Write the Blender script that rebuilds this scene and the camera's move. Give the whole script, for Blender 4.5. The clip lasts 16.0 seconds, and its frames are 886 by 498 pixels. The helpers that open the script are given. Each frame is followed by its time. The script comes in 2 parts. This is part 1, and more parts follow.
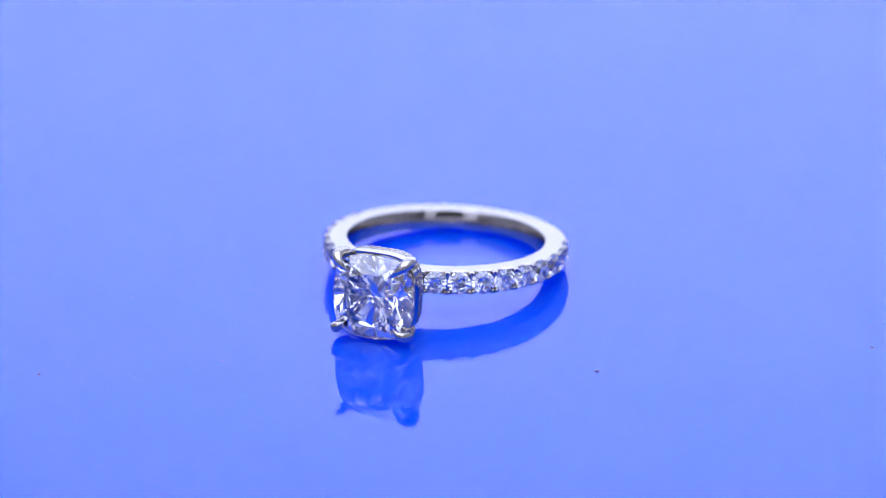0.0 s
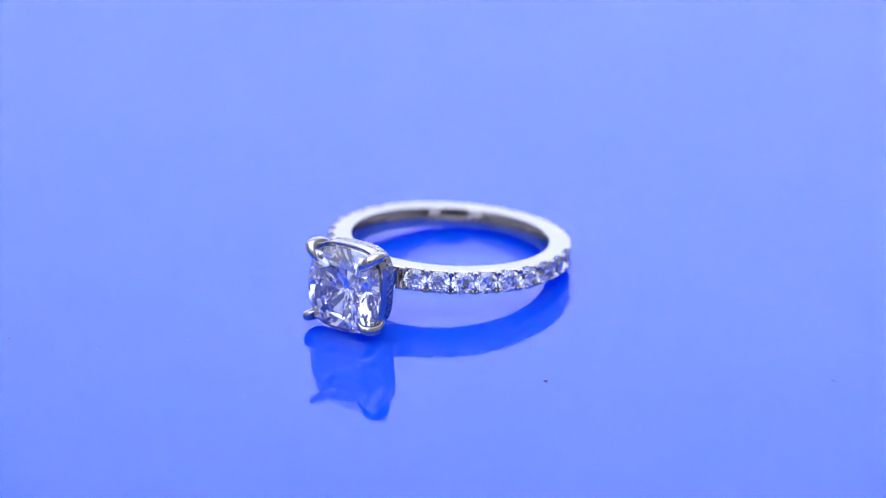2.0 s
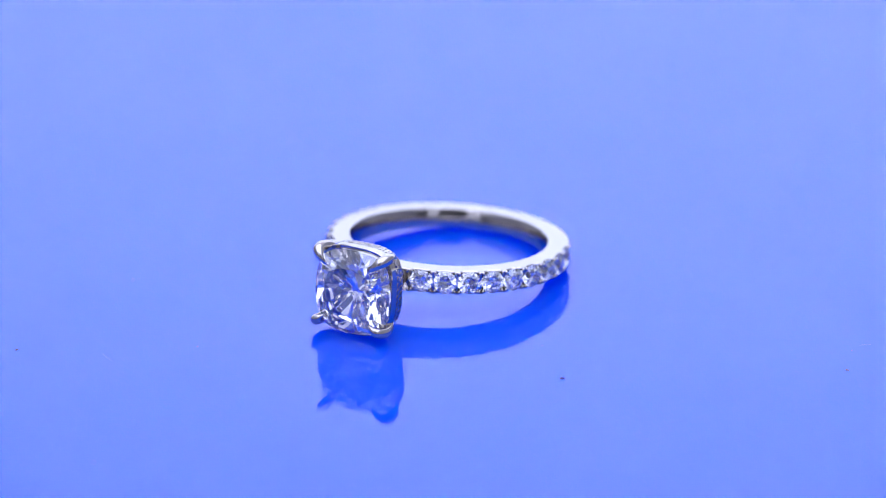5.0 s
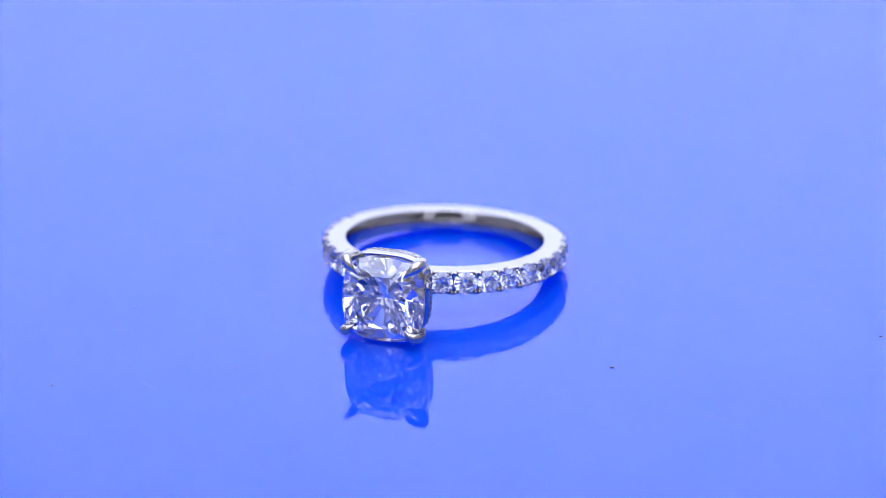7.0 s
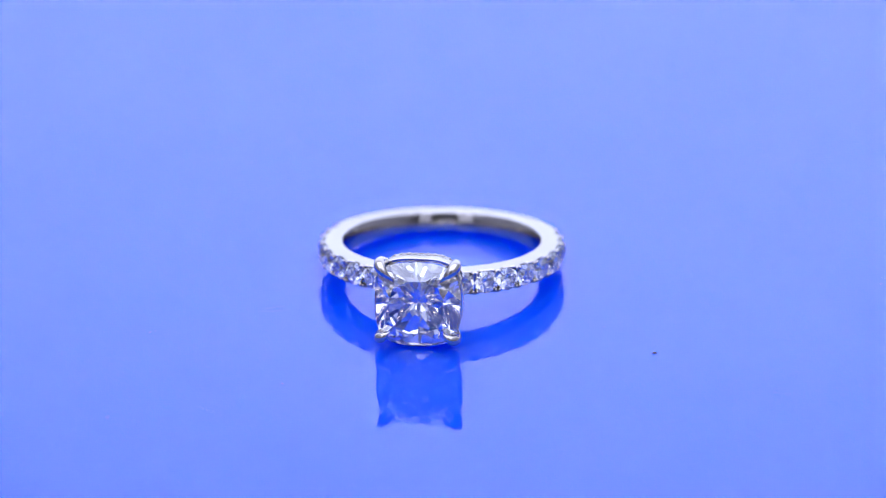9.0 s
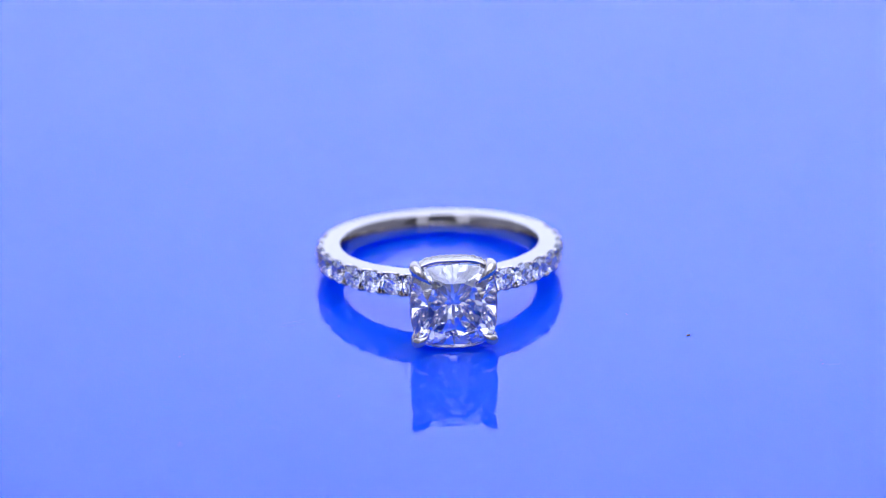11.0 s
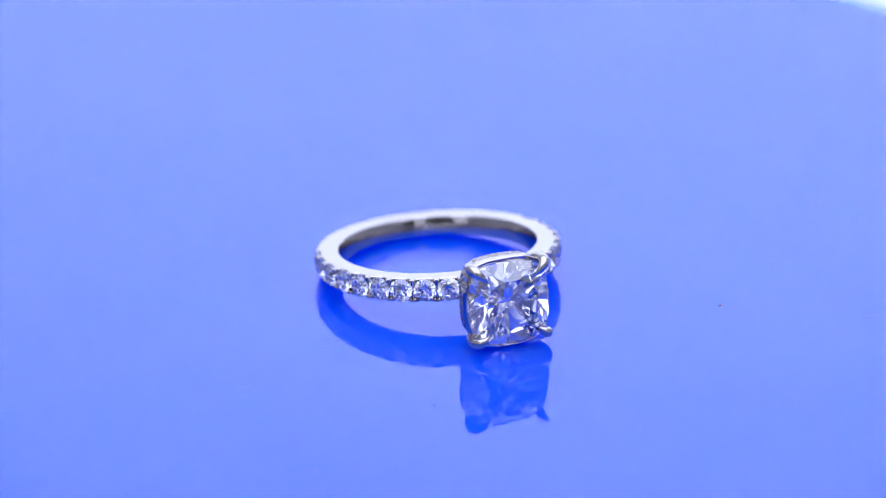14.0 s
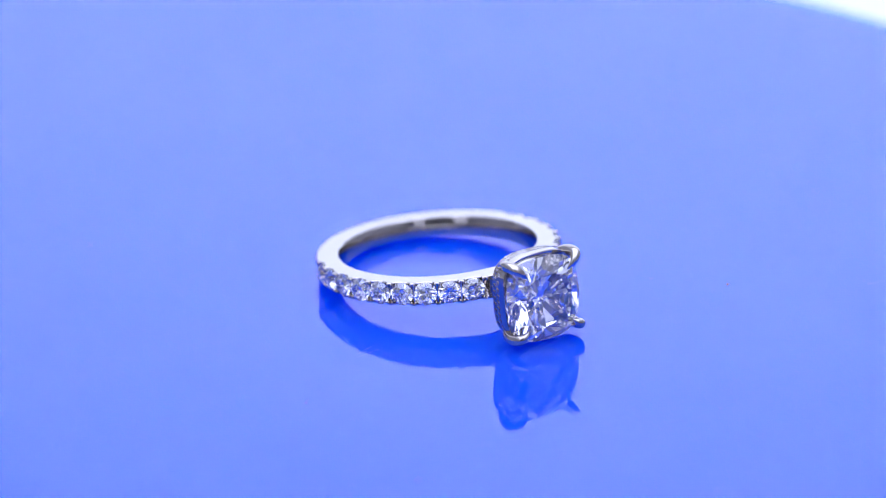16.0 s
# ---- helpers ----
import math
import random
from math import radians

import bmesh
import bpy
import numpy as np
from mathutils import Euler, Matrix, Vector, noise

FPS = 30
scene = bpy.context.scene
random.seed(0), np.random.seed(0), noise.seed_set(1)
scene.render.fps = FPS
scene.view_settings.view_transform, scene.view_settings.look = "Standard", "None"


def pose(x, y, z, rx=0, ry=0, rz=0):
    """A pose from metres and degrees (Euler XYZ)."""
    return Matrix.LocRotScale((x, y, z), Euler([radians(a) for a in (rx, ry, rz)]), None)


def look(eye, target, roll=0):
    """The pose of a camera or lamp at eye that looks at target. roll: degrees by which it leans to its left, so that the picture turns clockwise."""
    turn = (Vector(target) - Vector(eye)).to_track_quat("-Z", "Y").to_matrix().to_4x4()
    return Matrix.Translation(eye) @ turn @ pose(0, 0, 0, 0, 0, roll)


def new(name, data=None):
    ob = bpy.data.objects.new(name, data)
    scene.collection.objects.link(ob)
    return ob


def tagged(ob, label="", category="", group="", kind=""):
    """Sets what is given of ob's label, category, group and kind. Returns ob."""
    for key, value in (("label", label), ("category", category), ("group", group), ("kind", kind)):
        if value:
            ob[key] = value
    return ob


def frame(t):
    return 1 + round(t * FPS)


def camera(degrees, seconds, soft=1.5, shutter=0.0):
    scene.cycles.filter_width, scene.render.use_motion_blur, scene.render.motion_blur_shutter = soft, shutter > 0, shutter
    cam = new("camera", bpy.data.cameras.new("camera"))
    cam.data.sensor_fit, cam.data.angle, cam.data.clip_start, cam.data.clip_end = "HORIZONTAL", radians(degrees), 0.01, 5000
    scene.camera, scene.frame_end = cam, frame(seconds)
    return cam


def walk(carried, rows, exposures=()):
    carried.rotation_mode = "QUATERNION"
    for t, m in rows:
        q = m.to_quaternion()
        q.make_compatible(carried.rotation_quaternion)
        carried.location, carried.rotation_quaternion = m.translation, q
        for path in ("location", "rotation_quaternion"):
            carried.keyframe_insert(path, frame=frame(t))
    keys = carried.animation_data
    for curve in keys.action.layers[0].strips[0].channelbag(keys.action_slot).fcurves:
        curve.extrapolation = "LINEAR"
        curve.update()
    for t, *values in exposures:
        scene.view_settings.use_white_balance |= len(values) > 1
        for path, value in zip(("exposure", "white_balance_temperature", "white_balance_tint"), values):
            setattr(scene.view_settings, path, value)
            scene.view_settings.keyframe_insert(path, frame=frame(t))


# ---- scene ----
MM = 0.001
CAM_DIST, CAM_ELEV = 0.3195, radians(22.72)
cam = camera(13.457, 16.0, 1.0)
EYE = (0.0, -CAM_DIST * math.cos(CAM_ELEV), CAM_DIST * math.sin(CAM_ELEV))
cam.data.dof.use_dof = True
cam.data.dof.focus_distance = 0.3015
cam.data.dof.aperture_fstop = 21.0
walk(cam, [(0.0, look(EYE, (0, 0, 0), -0.737)), (16.0, look(EYE, (0, 0, 0), -0.737))], [(0.0, 0.0), (16.0, 0.0)])

# turning axis of the display plate, its speed and the moment at which it turns back
AXIS = (1.649 * MM, -5.964 * MM, 0.0)
SPEED, BACK = 5.7575, 3.186


# ---- light ----
def area_lamp(name, eye, target, sx, sy, watts, color):
    data = bpy.data.lights.new(name, "AREA")
    data.shape, data.size, data.size_y, data.energy, data.color = "RECTANGLE", sx, sy, watts, color
    ob = new(name, data)
    ob.matrix_world = look(eye, target)
    return ob


scene.cycles.max_bounces, scene.cycles.transmission_bounces, scene.cycles.glossy_bounces = 24, 24, 12
world = bpy.data.worlds.new("room")
scene.world = world
world.use_nodes = True
world.node_tree.nodes["Background"].inputs[0].default_value = (0.9, 0.95, 1.0, 1)
world.node_tree.nodes["Background"].inputs[1].default_value = 0.02
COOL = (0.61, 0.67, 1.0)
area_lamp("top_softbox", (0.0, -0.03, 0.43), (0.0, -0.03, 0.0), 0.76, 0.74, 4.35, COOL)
# fill lamp added out of view to brighten the back cloth mirrored in the plate
area_lamp("back_wall_fill", (0.06, 0.29, 0.27), (0.05, 0.46, 0.07), 0.60, 0.06, 1.70, (0.585, 0.69, 1.0))
# two upright strip lights beside the lens
area_lamp("strip_light", (0.142, -0.385, 0.25), (0, 0, 0.02), 0.11, 0.36, 0.105, COOL)
area_lamp("strip_light", (-0.21, -0.37, 0.25), (0, 0, 0.02), 0.14, 0.36, 0.145, COOL)


# ---- materials ----
def material(name):
    m = bpy.data.materials.new(name)
    m.use_nodes = True
    nt = m.node_tree
    return m, nt, nt.nodes["Principled BSDF"], nt.nodes["Material Output"]


def noise_node(nt, scale, detail=4.0, space="Object"):
    tc, n = nt.nodes.new("ShaderNodeTexCoord"), nt.nodes.new("ShaderNodeTexNoise")
    n.inputs["Scale"].default_value, n.inputs["Detail"].default_value = scale, detail
    nt.links.new(tc.outputs[space], n.inputs["Vector"])
    return n


def ramp_node(nt, source, low, high, a, b):
    r = nt.nodes.new("ShaderNodeValToRGB")
    r.color_ramp.elements[0].position, r.color_ramp.elements[1].position = low, high
    r.color_ramp.elements[0].color, r.color_ramp.elements[1].color = a, b
    nt.links.new(source.outputs["Fac"], r.inputs["Fac"])
    return r


def grey(v):
    return (v, v, v, 1)


def bump(nt, bsdf, source, strength, distance):
    b = nt.nodes.new("ShaderNodeBump")
    b.inputs["Strength"].default_value, b.inputs["Distance"].default_value = strength, distance
    nt.links.new(source.outputs["Fac"], b.inputs["Height"])
    nt.links.new(b.outputs["Normal"], bsdf.inputs["Normal"])


def acrylic():
    m, nt, p, out = material("blue_acrylic")
    big, fine = noise_node(nt, 14.0), noise_node(nt, 900.0, 6.0)
    c = ramp_node(nt, big, 0.3, 0.7, (0.001, 0.079, 0.98, 1), (0.002, 0.084, 0.992, 1))
    nt.links.new(c.outputs["Color"], p.inputs["Base Color"])
    r = ramp_node(nt, fine, 0.35, 0.75, grey(0.012), grey(0.03))
    nt.links.new(r.outputs["Color"], p.inputs["Roughness"])
    p.inputs["IOR"].default_value = 1.5
    p.inputs["Subsurface Weight"].default_value = 1.0
    p.inputs["Subsurface Radius"].default_value = (0.3, 0.6, 1.0)
    p.inputs["Subsurface Scale"].default_value = 0.022
    bump(nt, p, big, 0.02, 0.0002)
    return m


def metal(name, base, rough0, rough1, relief):
    m, nt, p, out = material(name)
    p.inputs["Metallic"].default_value = 1.0
    n, fine = noise_node(nt, 700.0), noise_node(nt, 6000.0, 5.0)
    c = ramp_node(nt, n, 0.3, 0.7, (base[0] * 0.96, base[1] * 0.96, base[2] * 0.96, 1), (*base, 1))
    nt.links.new(c.outputs["Color"], p.inputs["Base Color"])
    r = ramp_node(nt, fine, 0.35, 0.7, grey(rough0), grey(rough1))
    nt.links.new(r.outputs["Color"], p.inputs["Roughness"])
    bump(nt, p, fine, relief, 0.00001)
    return m


def diamond(name, ior, tint):
    m, nt, p, out = material(name)
    nt.nodes.remove(p)
    g = nt.nodes.new("ShaderNodeBsdfGlass")
    g.inputs["Color"].default_value, g.inputs["Roughness"].default_value, g.inputs["IOR"].default_value = tint, 0.0, ior
    nt.links.new(g.outputs[0], out.inputs["Surface"])
    return m


def matte(name, a, b, scale, rough=0.8):
    m, nt, p, out = material(name)
    n = noise_node(nt, scale)
    c = ramp_node(nt, n, 0.3, 0.7, a, b)
    nt.links.new(c.outputs["Color"], p.inputs["Base Color"])
    p.inputs["Roughness"].default_value = rough
    bump(nt, p, noise_node(nt, scale * 40), 0.1, 0.0003)
    return m


ACRYLIC = acrylic()
GOLD = metal("polished_white_gold", (0.585, 0.535, 0.47), 0.03, 0.08, 0.05)
STONE = diamond("diamond", 2.42, (1, 1, 1, 1))
MELEE = diamond("small_diamond", 2.42, (1, 1, 1, 1))
TENT = matte("white_tent_cloth", (0.80, 0.80, 0.80, 1), (0.83, 0.83, 0.83, 1), 6.0)
SWEEP = matte("white_table_sheet", (0.72, 0.72, 0.735, 1), (0.75, 0.75, 0.765, 1), 8.0, 0.5)
LIGHT_GREY = matte("light_grey_cloth", (0.60, 0.60, 0.61, 1), (0.65, 0.65, 0.66, 1), 7.0)
GREY = matte("grey_cloth", (0.24, 0.235, 0.255, 1), (0.28, 0.275, 0.295, 1), 9.0)
PALE = matte("pale_grey_cloth", (0.36, 0.355, 0.36, 1), (0.42, 0.415, 0.42, 1), 9.0)
DUST = matte("dark_dust", (0.005, 0.012, 0.06, 1), (0.012, 0.03, 0.12, 1), 4000.0)
SCUFF = matte("pale_scuff", (0.01, 0.06, 0.45, 1), (0.02, 0.09, 0.55, 1), 4000.0)


# ---- builders (meshes are shaped in millimetres, then scaled) ----
def mesh_of(name, bm, mat, smooth=False):
    bmesh.ops.recalc_face_normals(bm, faces=bm.faces[:])
    for e in bm.edges:
        e.smooth = e.calc_face_angle(0.0) < radians(28)
    bmesh.ops.scale(bm, vec=(MM, MM, MM), verts=bm.verts[:])
    me = bpy.data.meshes.new(name)
    bm.to_mesh(me)
    bm.free()
    me.materials.append(mat)
    for f in me.polygons:
        f.use_smooth = smooth
    return me


def part(name, bm, mat, parent, label="", smooth=False):
    ob = new(name, mesh_of(name, bm, mat, smooth))
    ob.parent = parent
    return tagged(ob, label)


def piece(name, me, parent, m, label=""):
    ob = new(name, me)
    ob.parent = parent
    ob.matrix_basis = m
    return tagged(ob, label)


def slab(x0, x1, y0, y1, z0, z1):
    bm = bmesh.new()
    bmesh.ops.create_cube(bm, size=1.0)
    for v in bm.verts:
        v.co = ((x0 + x1) / 2 + v.co.x * (x1 - x0), (y0 + y1) / 2 + v.co.y * (y1 - y0), (z0 + z1) / 2 + v.co.z * (z1 - z0))
    return bm


def cushion(angle, half, power):
    c, s = abs(math.cos(angle)), abs(math.sin(angle))
    r = half / (c ** power + s ** power) ** (1 / power)
    return r * math.cos(angle), r * math.sin(angle)


def cut_gem(outline, z_low, z_high, planes):
    """A prism over the outline, ground down by planes of (normal, distance from the centre)."""
    bm = bmesh.new()
    low = [bm.verts.new((x, y, z_low)) for x, y in outline]
    high = [bm.verts.new((x, y, z_high)) for x, y in outline]
    n = len(outline)
    bm.faces.new(low[::-1]), bm.faces.new(high)
    for i in range(n):
        bm.faces.new((low[i], low[(i + 1) % n], high[(i + 1) % n], high[i]))
    for normal, dist in planes:
        nv = Vector(normal).normalized()
        cut = bmesh.ops.bisect_plane(bm, geom=bm.verts[:] + bm.edges[:] + bm.faces[:], dist=1e-6, plane_co=nv * dist, plane_no=nv, clear_outer=True)
        edges = [e for e in cut["geom_cut"] if isinstance(e, bmesh.types.BMEdge) and e.is_boundary]
        if len(edges) > 2:
            bmesh.ops.edgeloop_fill(bm, edges=edges)
    bmesh.ops.remove_doubles(bm, verts=bm.verts[:], dist=1e-4)
    return bm


def tier(phi, slope, support, z_edge, sign):
    """A facet plane that meets the girdle edge at height z_edge, at slope degrees, above (+1) or below (-1)."""
    b = radians(slope)
    n = (math.sin(b) * math.cos(phi), math.sin(b) * math.sin(phi), sign * math.cos(b))
    return n, math.sin(b) * support + sign * math.cos(b) * z_edge


def center_gem(half=3.46, power=3.2):
    outline = [cushion(2 * math.pi * i / 64, half, power) for i in range(64)]

    def support(phi):
        return max(x * math.cos(phi) + y * math.sin(phi) for x, y in outline)

    def off():
        return random.uniform(-0.5, 0.5)

    top, low, table, culet = 0.08, -0.08, 1.06, 3.25
    planes = [((0, 0, 1), table)]
    for i in range(8):
        phi = math.pi / 4 * i
        s = support(phi)
        planes.append(tier(phi, (33 if i % 2 == 0 else 30) + off(), s, top + 0.12, 1))
        star = phi + math.pi / 8
        planes.append(tier(star, 22 + off(), support(star), top + 0.36, 1))
        for d in (-0.20, 0.20):
            planes.append(tier(phi + d, 41 + off(), support(phi + d) + 0.005, top, 1))
        # pavilion: mains through the culet, halves a little steeper, a break row under the girdle
        a = math.degrees(math.atan2(culet, s * 1.1)) + 0.6 * off()
        b = radians(a)
        planes.append(((math.sin(b) * math.cos(phi), math.sin(b) * math.sin(phi), -math.cos(b)), math.cos(b) * culet))
        for d in (-0.22, 0.22):
            sh = support(phi + d)
            ah = math.degrees(math.atan2(culet + 0.22, sh)) + 0.6 * off()
            bh = radians(ah)
            planes.append(((math.sin(bh) * math.cos(phi + d), math.sin(bh) * math.sin(phi + d), -math.cos(bh)), math.cos(bh) * (culet + 0.10)))
        # narrow strips ground along the ridges between the halves
        bs = math.atan(math.tan(math.atan2(culet + 0.22, support(star))) * math.cos(0.173))
        planes.append(((math.sin(bs) * math.cos(star), math.sin(bs) * math.sin(star), -math.cos(bs)), math.cos(bs) * (culet + 0.045)))
        for d in (-0.30, -0.1, 0.1, 0.30):
            planes.append(tier(phi + d, 58, support(phi + d), low, -1))
    return cut_gem(outline, -3.4, 1.6, planes)


def round_gem(r, wobble=0.0):
    def off():
        return random.uniform(-wobble, wobble)

    outline = [(r * math.cos(2 * math.pi * i / 32), r * math.sin(2 * math.pi * i / 32)) for i in range(32)]
    planes = [((0.02 * off(), 0.02 * off(), 1), 0.37 * r)]
    for i in range(8):
        phi = math.pi / 4 * i
        planes.append(tier(phi, 35 + off(), r, 0.08 * r, 1))
        planes.append(tier(phi + math.pi / 8, 23 + off(), r, 0.17 * r, 1))
        planes.append(tier(phi, 40.8 + 0.6 * off(), r, -0.06 * r, -1))
        for d in (-0.196, 0.196):
            planes.append(tier(phi + d, 43.2 + 0.8 * off(), r, -0.045 * r, -1))
            planes.append(tier(phi + 0.6 * d, 50 + off(), r, -0.03 * r, -1))
            planes.append(tier(phi + d, 41 + off(), r * 0.995, 0.03 * r, 1))
    return cut_gem(outline, -r, 0.5 * r, planes)


def tube(points, radii, sides=14, flat=1.0):
    """A round bar along the points with its own radius at each, closed and rounded at both ends."""
    pts = [Vector(p) for p in points]
    bm = bmesh.new()
    rows, ref = [], None
    for i, p in enumerate(pts):
        d = (pts[min(i + 1, len(pts) - 1)] - pts[max(i - 1, 0)]).normalized()
        ref = ref or (Vector((0, 0, 1)) if abs(d.z) < 0.8 else Vector((0, 1, 0)))
        u = (ref - d * ref.dot(d)).normalized()
        ref = u
        w = d.cross(u)
        rows.append([bm.verts.new(p + (u * math.cos(a) * flat + w * math.sin(a)) * radii[i]) for a in (2 * math.pi * k / sides for k in range(sides))])
    for a, b in zip(rows, rows[1:]):
        for k in range(sides):
            bm.faces.new((a[k], a[(k + 1) % sides], b[(k + 1) % sides], b[k]))
    bm.faces.new(rows[0][::-1]), bm.faces.new(rows[-1])
    return bm


def spline(points, steps):
    """Catmull-Rom through points of any dimension."""
    pts = [np.array(p, float) for p in points]
    pts = [2 * pts[0] - pts[1]] + pts + [2 * pts[-1] - pts[-2]]
    out = []
    for a, b, c, d in zip(pts, pts[1:], pts[2:], pts[3:]):
        for k in range(steps):
            t = k / steps
            out.append(0.5 * (2 * b + (c - a) * t + (2 * a - 5 * b + 4 * c - d) * t * t + (3 * b - a - 3 * c + d) * t ** 3))
    return out + [pts[-2]]


def sweep(rows, closed=True):
    """Skin over rings of vertices, each a closed section."""
    bm = bmesh.new()
    vs = [[bm.verts.new(p) for p in row] for row in rows]
    n, m = len(vs), len(vs[0])
    for i in range(n if closed else n - 1):
        a, b = vs[i], vs[(i + 1) % n]
        for k in range(m):
            bm.faces.new((a[k], a[(k + 1) % m], b[(k + 1) % m], b[k]))
    if not closed:
        bm.faces.new(vs[0][::-1]), bm.faces.new(vs[-1])
    return bm


# ---- the place: white sheet and back cloth, closed in by added unseen walls ----
def structure(name, bm, mat, label, smooth=False):
    ob = new(name, mesh_of(name, bm, mat, smooth))
    return tagged(ob, label, kind="structure")


structure("floor", slab(-420, 420, -800, 470, -16, -6.03), SWEEP, "plain white table sheet under the blue plate")
structure("wall_back", slab(-420, 420, 460, 470, -6, 560), TENT, "plain white cloth back of the light tent")
# side walls added out of view: grey below darkens reflections, paler above brightens them
for x0, x1, side in ((-430, -420, "left"), (420, 430, "right")):
    structure("wall_" + side, slab(x0, x1, -800, 470, -16, 250), GREY, "plain grey side wall, unseen, added to darken low reflections")
    structure("wall_upper_" + side, slab(x0, x1, -800, 470, 250, 560), LIGHT_GREY, "plain light grey upper side wall, unseen, added to shape reflections")
structure("ceiling", slab(-430, 430, -800, 470, 560, 570), TENT, "plain white roof over the photo set")
# unseen cloth round the lens, added so the diamond and metal mirror its greys
structure("wall_behind", slab(-430, 430, -810, -800, -16, 570), PALE, "plain pale grey cloth added behind the lens, unseen, to shape reflections")
structure("wall_front_unseen", slab(-420, 420, -440, -434, 310, 560), LIGHT_GREY, "light grey cloth added over the open front, unseen, to shape reflections")


def display_plate():
    bm = bmesh.new()
    cx, cy, r = -16.2, 26.6, 101.6
    prof = [(r - 0.5, -6.0), (r, -5.6), (r, -0.4), (r - 0.12, -0.12), (r - 0.4, 0.0)]
    n = 256
    rows = [[(cx + a * math.cos(2 * math.pi * i / n), cy + a * math.sin(2 * math.pi * i / n), z) for a, z in prof] for i in range(n)]
    vs = [[bm.verts.new(p) for p in row] for row in rows]
    for i in range(n):
        a, b = vs[i], vs[(i + 1) % n]
        for k in range(len(prof) - 1):
            bm.faces.new((a[k], b[k], b[k + 1], a[k + 1]))
    bm.faces.new([v[-1] for v in vs]), bm.faces.new([v[0] for v in vs][::-1])
    plate = tagged(new("display_plate"), "glossy blue acrylic disc turning on a white table", "display plate")
    part("disc", bm, ACRYLIC, plate)
    return plate


PLATE = display_plate()


def specks(plate):
    """Dust grains and hair-thin scuffs on the plate, in its own millimetres."""
    grains = [(3.72, -21.77, 0.16), (-37.86, -7.10, 0.12), (-23.57, -9.58, 0.09), (25.95, -24.95, 0.11), (6.85, -33.1, 0.07), (-27.15, 5.05, 0.09),
              (27.4, -21.4, 0.07), (-33.9, -29.0, 0.10), (3.49, -15.3, 0.06), (-20.1, -26.2, 0.06), (46.5, -7.4, 0.09), (7.31, -32.6, 0.05), (7.7, -34.1, 0.05), (-26.65, 5.1, 0.06), (-1.3, 32.8, 0.10)]
    for i, (x, y, r) in enumerate(grains):
        bm = bmesh.new()
        bmesh.ops.create_icosphere(bm, subdivisions=2, radius=r * 0.92)
        for v in bm.verts:
            v.co *= 1 + 0.5 * noise.noise(v.co * 9 + Vector((i * 3.1, 0, 0)))
        bmesh.ops.scale(bm, vec=(1.5, 0.8, 0.45), verts=bm.verts[:])
        ob = part("dust_grain", bm, DUST, plate, "dark grain of dust", smooth=True)
        ob.matrix_basis = pose(x * MM, y * MM, r * 0.3 * MM, 0, 0, 47 * i)
    lines = [((-17.9, 3.7), (-15.7, 2.4)), ((-17.2, 3.9), (-15.2, 3.1)), ((28.2, -20.5), (29.2, -20.6)), ((6.9, -33.2), (7.7, -34.0)), ((-31.2, -9.3), (-30.6, -11.0))]
    for i, (a, b) in enumerate(lines):
        pts = [(a[0] + (b[0] - a[0]) * k / 8 + 0.08 * noise.noise((k * 0.4, i, 0)), a[1] + (b[1] - a[1]) * k / 8 + 0.10 * noise.noise((i, k * 0.4, 5)), 0.0) for k in range(9)]
        part("scuff", tube(pts, [0.006 + 0.010 * math.sin(math.pi * k / 8) for k in range(9)], 6), SCUFF, plate, "pale hair-thin scuff")


specks(PLATE)

# ---- the ring ----
RI, RO, HALF, SAG = 8.25, 10.08, 0.8975, 0.0975
FIRST, PITCH, COUNT, SKEW = 16.7, 11.35, 9, 0.9
STONES = [SKEW + side * (FIRST + PITCH * k) for side in (-1, 1) for k in range(COUNT)]


def near_stone(deg):
    """0 at the middle of a side stone, 1 half a pitch away or more."""
    return min(1.0, min(abs(deg - s) for s in STONES) / (PITCH / 2))


def band_mesh():
    rows, n = [], 1440
    for i in range(n):
        deg = -180 + 360 * i / n
        th = radians(deg)
        half = HALF + 0.0875 * math.cos(th)
        zc = -SAG * (1 + math.cos(th))
        f = near_stone(deg)
        inside = abs(deg - SKEW) < FIRST + PITCH * (COUNT - 0.5) and abs(deg - SKEW) > FIRST - PITCH / 2
        if inside:
            edge = RO - 0.34 * math.sqrt(max(0.0, 1 - (f / 0.8) ** 2)) if f < 0.8 else RO + 0.04
            bed = RO - 1.15 if f < 0.9 else RO - 0.22
            rim = 0.15
        else:
            edge, bed, rim = RO + 0.05, RO + 0.05, 0.25
        # comfort fit: the inside bulges towards the finger, most of all below the middle
        sec = [(RI - 0.20 + 0.12 * abs(k / 8 + 0.45) ** 1.9, half * 0.95 * k / 8) for k in range(-8, 9)]
        sec += [(RI + 0.07, half), (edge - 0.08, half), (edge, half - 0.07), (edge, half - rim), (bed, half - rim - 0.01),
                (bed, -half + rim + 0.01), (edge, -half + rim), (edge, -half + 0.07), (edge - 0.08, -half), (RI + 0.07, -half)]
        sec = [(r, z + zc) for r, z in sec]
        rows.append([(r * math.cos(th), r * math.sin(th), z) for r, z in sec])
    return sweep(rows)


def radial(deg, r, z=0.0):
    """A pose on the band in metres: its z axis points outwards."""
    t = radians(deg)
    z = z - SAG * (1 + math.cos(t))
    x, y = math.cos(t), math.sin(t)
    m = Matrix(((-y, 0, x), (x, 0, y), (0, 1, 0))).to_4x4()
    return Matrix.Translation((r * x * MM, r * y * MM, z * MM)) @ m


OUT = 1.35
GIRDLE = 15.3
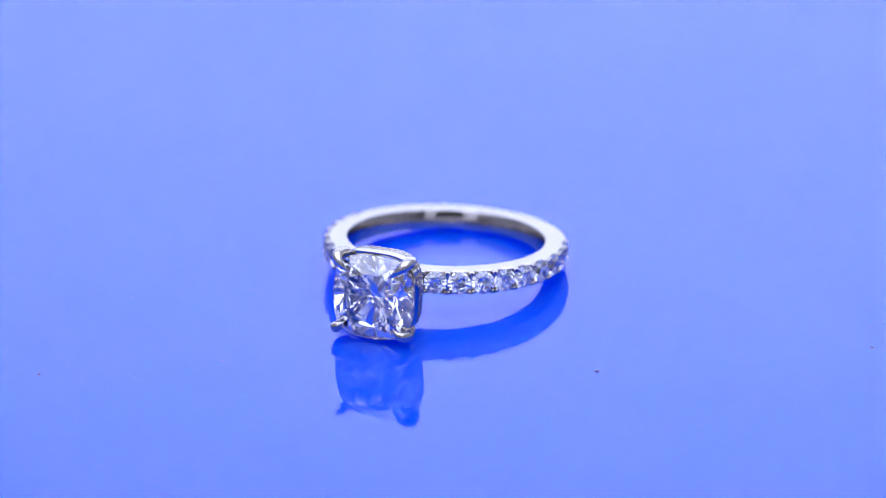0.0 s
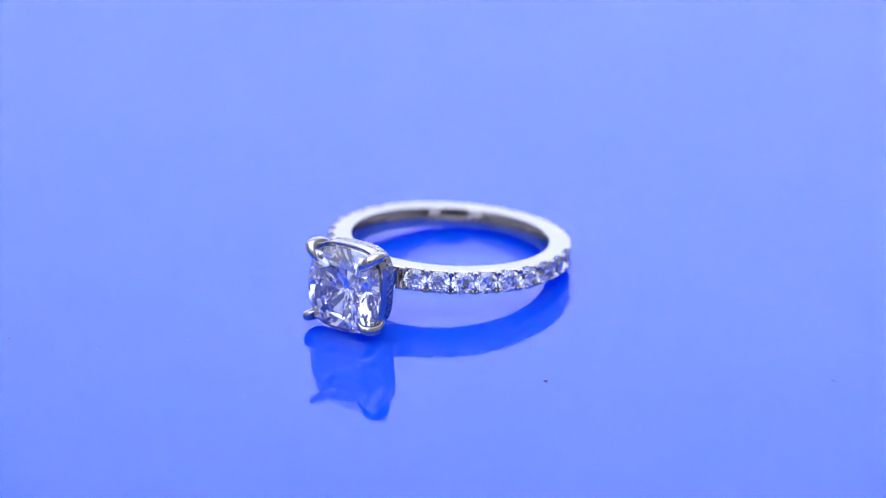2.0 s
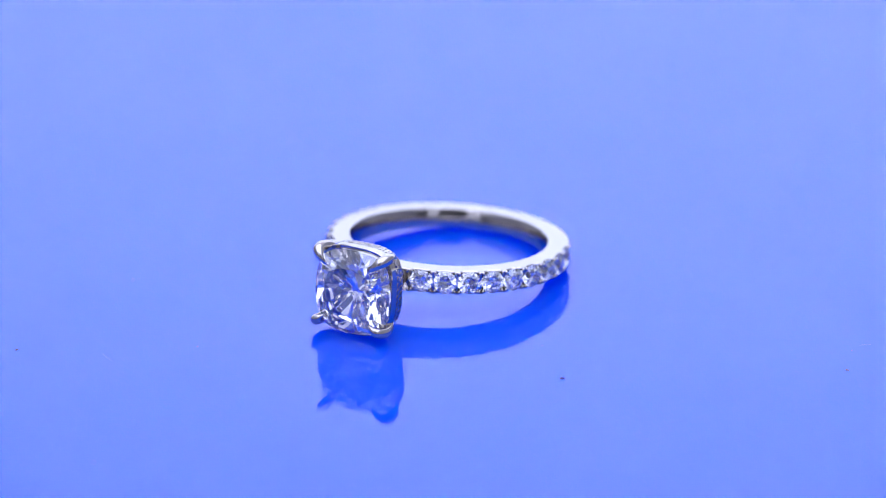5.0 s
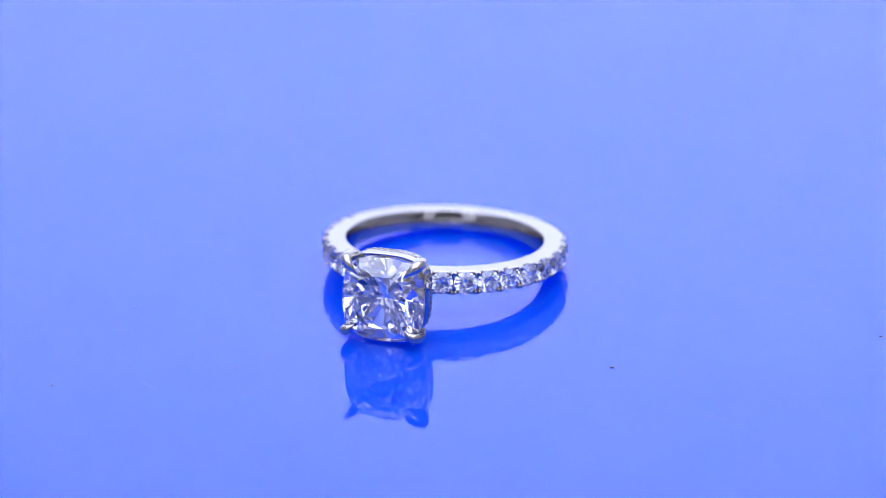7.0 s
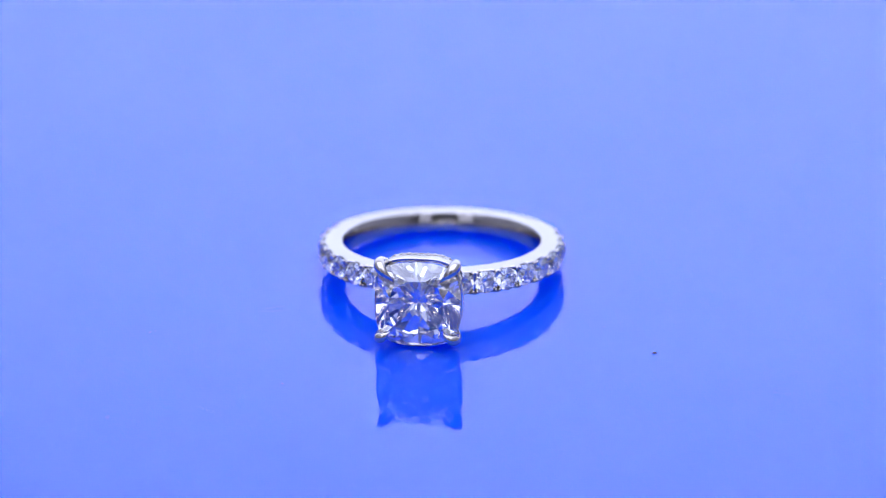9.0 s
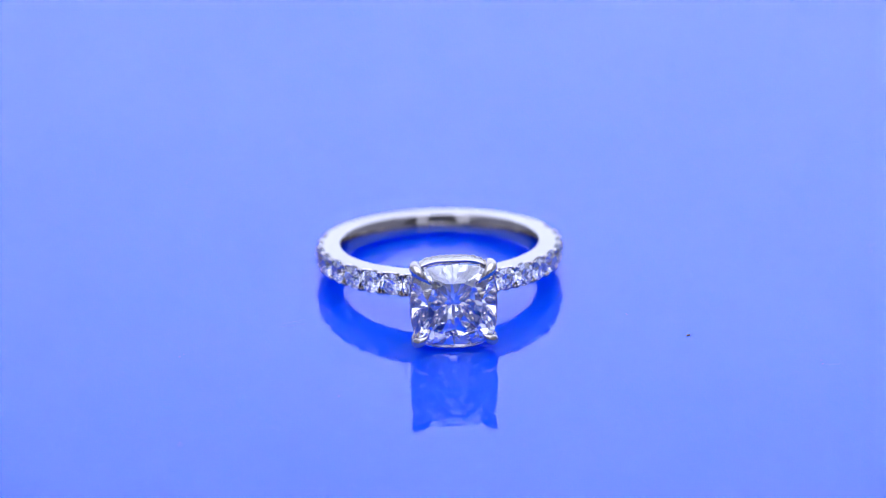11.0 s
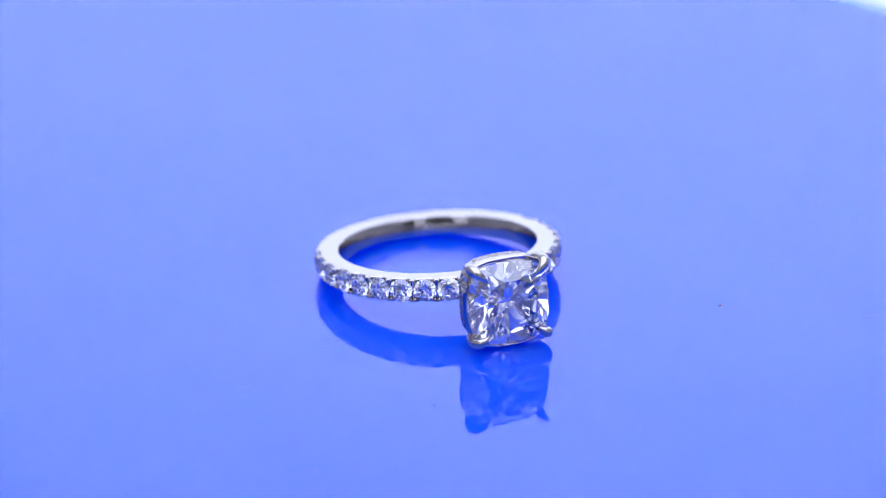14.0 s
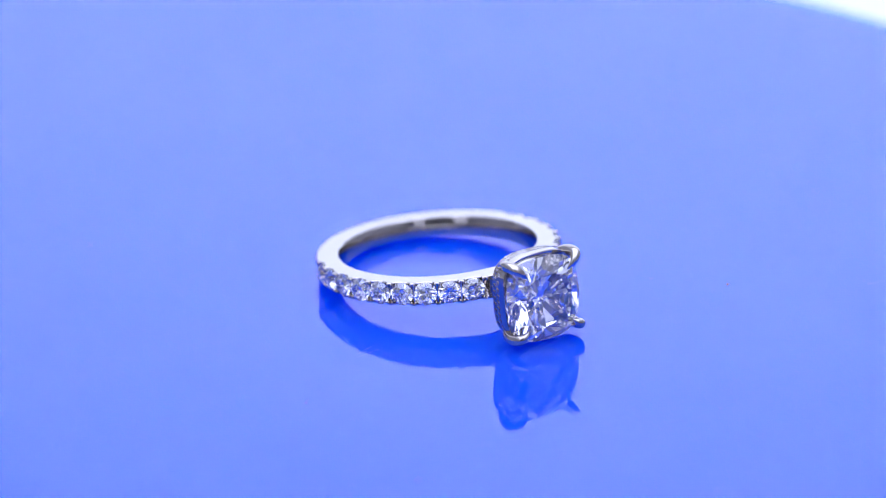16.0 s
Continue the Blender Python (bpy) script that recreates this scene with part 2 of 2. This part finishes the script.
HEAD = Matrix.Rotation(radians(0.5), 4, "Z")


def claw(u, v):
    """A claw prong: a stem from the band, past the girdle, bent in over the crown to a point."""
    path = [(9.6, 0.20, 0.13, 0.40), (10.6, 0.24, 0.16, 0.38), (11.6, 0.34, 0.26, 0.36), (12.2, 0.62, 0.60, 0.38), (12.65, 0.87, 0.87, 0.40), (13.3, 0.975, 0.975, 0.44), (14.1, 1.0, 1.0, 0.47),
            (14.75, 0.965, 0.965, 0.45), (15.02, 0.87, 0.87, 0.37), (15.08, 0.76, 0.76, 0.24), (14.98, 0.63, 0.63, 0.05)]
    # the stone sits low in its seat, so the lower claws reach less far over it
    path = [(x, a, b, r) if v > 0 or x < 14.9 else (x, 1 - (1 - a) * 0.8, 1 - (1 - b) * 0.62, r) for x, a, b, r in path]
    pts = spline([(x + (OUT if x > 11 else 0), u * a, v * b, r) for x, a, b, r in path], 5)
    return tube([p[:3] for p in pts], [p[3] for p in pts])


def head_frame(x0, x1, outer, inner, slant, run):
    """A cushion-shaped ring; its outer front edge slants in by slant over the depth run."""
    rows, n = [], 160
    for i in range(n):
        a = 2 * math.pi * i / n
        sec = []
        for h, x in ((outer - 0.05, x0), (outer, x0 + 0.06), (outer, x1 - run), (outer - slant, x1 - 0.02), (outer - slant - 0.03, x1), (inner + 0.03, x1), (inner, x1 - 0.06), (inner, x0)):
            y, z = cushion(a, h, 3.4)
            sec.append((x, y, z))
        rows.append(sec)
    return sweep(rows)


def shoulder(u):
    """A flat cheek that carries the head on the band."""
    rows = []
    for x, near, far, half in ((9.5, 0.85, 1.45, 0.70), (11.0, 0.95, 1.50, 0.70), (12.6, 1.25, 1.75, 0.70), (13.4, 1.6, 2.1, 0.75)):
        b = 0.08
        rows.append([(x, u * y, z - 0.1) for y, z in ((near, -half + b), (near + b, -half), (far - b, -half), (far, -half + b), (far, half - b), (far - b, half), (near + b, half), (near, half - b))])
    return sweep(rows, closed=False)


def build_ring():
    ring = tagged(new("engagement_ring"), "white gold ring with a cushion-cut diamond lying on the blue plate", "ring")
    band = part("band", band_mesh(), GOLD, ring, "polished white gold band with scalloped edges", smooth=True)
    gem = center_gem()
    stone = part("center_stone", gem, STONE, ring, "large clear cushion-cut diamond")
    stone.matrix_basis = HEAD @ Matrix.Translation((GIRDLE * MM, 0, -0.26 * MM)) @ Matrix(((0, 0, 1), (1, 0, 0), (0, 1, 0))).to_4x4()
    part("seat_rail", head_frame(14.36, 15.10, 3.50, 3.16, 0.04, 0.05), GOLD, ring, "plain polished white gold seat").matrix_basis = HEAD
    gallery = part("gallery", head_frame(13.32, 14.34, 3.42, 3.06, 0.05, 0.06), GOLD, ring, "white gold gallery set with small diamonds")
    gallery.matrix_basis = HEAD
    for u in (-1, 1):
        for v in (-1, 1):
            part("claw_prong", claw(u * 3.05, v * 3.05), GOLD, ring, "pointed white gold claw", smooth=True).matrix_basis = HEAD
    for u in (-1, 1):
        part("shoulder", shoulder(u), GOLD, ring, "flat white gold shoulder under the head").matrix_basis = HEAD
    small = [mesh_of("side_stone", round_gem(0.955, 1.6), MELEE) for _ in range(6)]
    for deg in STONES:
        piece("side_stone", random.choice(small), band, radial(deg, RO - 0.14) @ pose(0, 0, 0, random.uniform(-4, 4), random.uniform(-4, 4), random.uniform(0, 45)))
    # beads: two at each edge between neighbouring stones
    bm = bmesh.new()
    bmesh.ops.create_icosphere(bm, subdivisions=2, radius=0.145)
    bmesh.ops.scale(bm, vec=(0.85, 1.3, 1.1), verts=bm.verts[:])
    bead = mesh_of("bead", bm, GOLD, True)
    for side in (-1, 1):
        for k in range(COUNT + 1):
            mid = SKEW + side * (FIRST + PITCH * (k - 0.5))
            for off in (-0.95, 0.95):
                for z in (-1, 1):
                    piece("bead", bead, band, radial(mid + off, RO - 0.02, z * (HALF + 0.0875 * math.cos(radians(mid)) - 0.2)))
    tiny = mesh_of("gallery_stone", round_gem(0.27, 1.0), MELEE)
    for q, row, k in ((q, row, k) for q in range(4) for row in (0, 1) for k in range(9)):
        a = math.pi / 2 * q + radians((k - 4) * 8.6 + (row - 0.5) * 4.3)
        y, z = cushion(a, 3.38, 3.4)
        y2, z2 = cushion(a + 0.01, 3.38, 3.4)
        t = Vector((0, y2 - y, z2 - z)).normalized()
        nrm = t.cross(Vector((1, 0, 0)))
        nrm = nrm if nrm.dot(Vector((0, y, z))) > 0 else -nrm
        m = Matrix((Vector((1, 0, 0)), nrm.cross(Vector((1, 0, 0))), nrm)).transposed().to_4x4()
        piece("gallery_stone", tiny, gallery, Matrix.Translation(((13.60 + 0.48 * row) * MM, y * MM, z * MM)) @ m)
    return ring


RING = build_ring()


# ---- motion of the plate and of the ring that lies on it ----
def motions():
    times = sorted({i * 0.5 for i in range(33)} | {2.9, 3.1, 3.2, 3.3, 3.4})
    seat = Matrix.Translation((-0.860 * MM, 1.8755 * MM, 2.116 * MM)) @ pose(0, 0, 0, 0, 0, -131.377) @ pose(0, 0, 0, 0, -6.656, 0) @ pose(0, 0, 0, 0.174, 0, 0)
    turns = [(t, Matrix.Translation(AXIS) @ pose(0, 0, 0, 0, 0, SPEED * abs(t - BACK))) for t in times]
    walk(PLATE, turns)
    walk(RING, [(t, m @ seat) for t, m in turns])


motions()
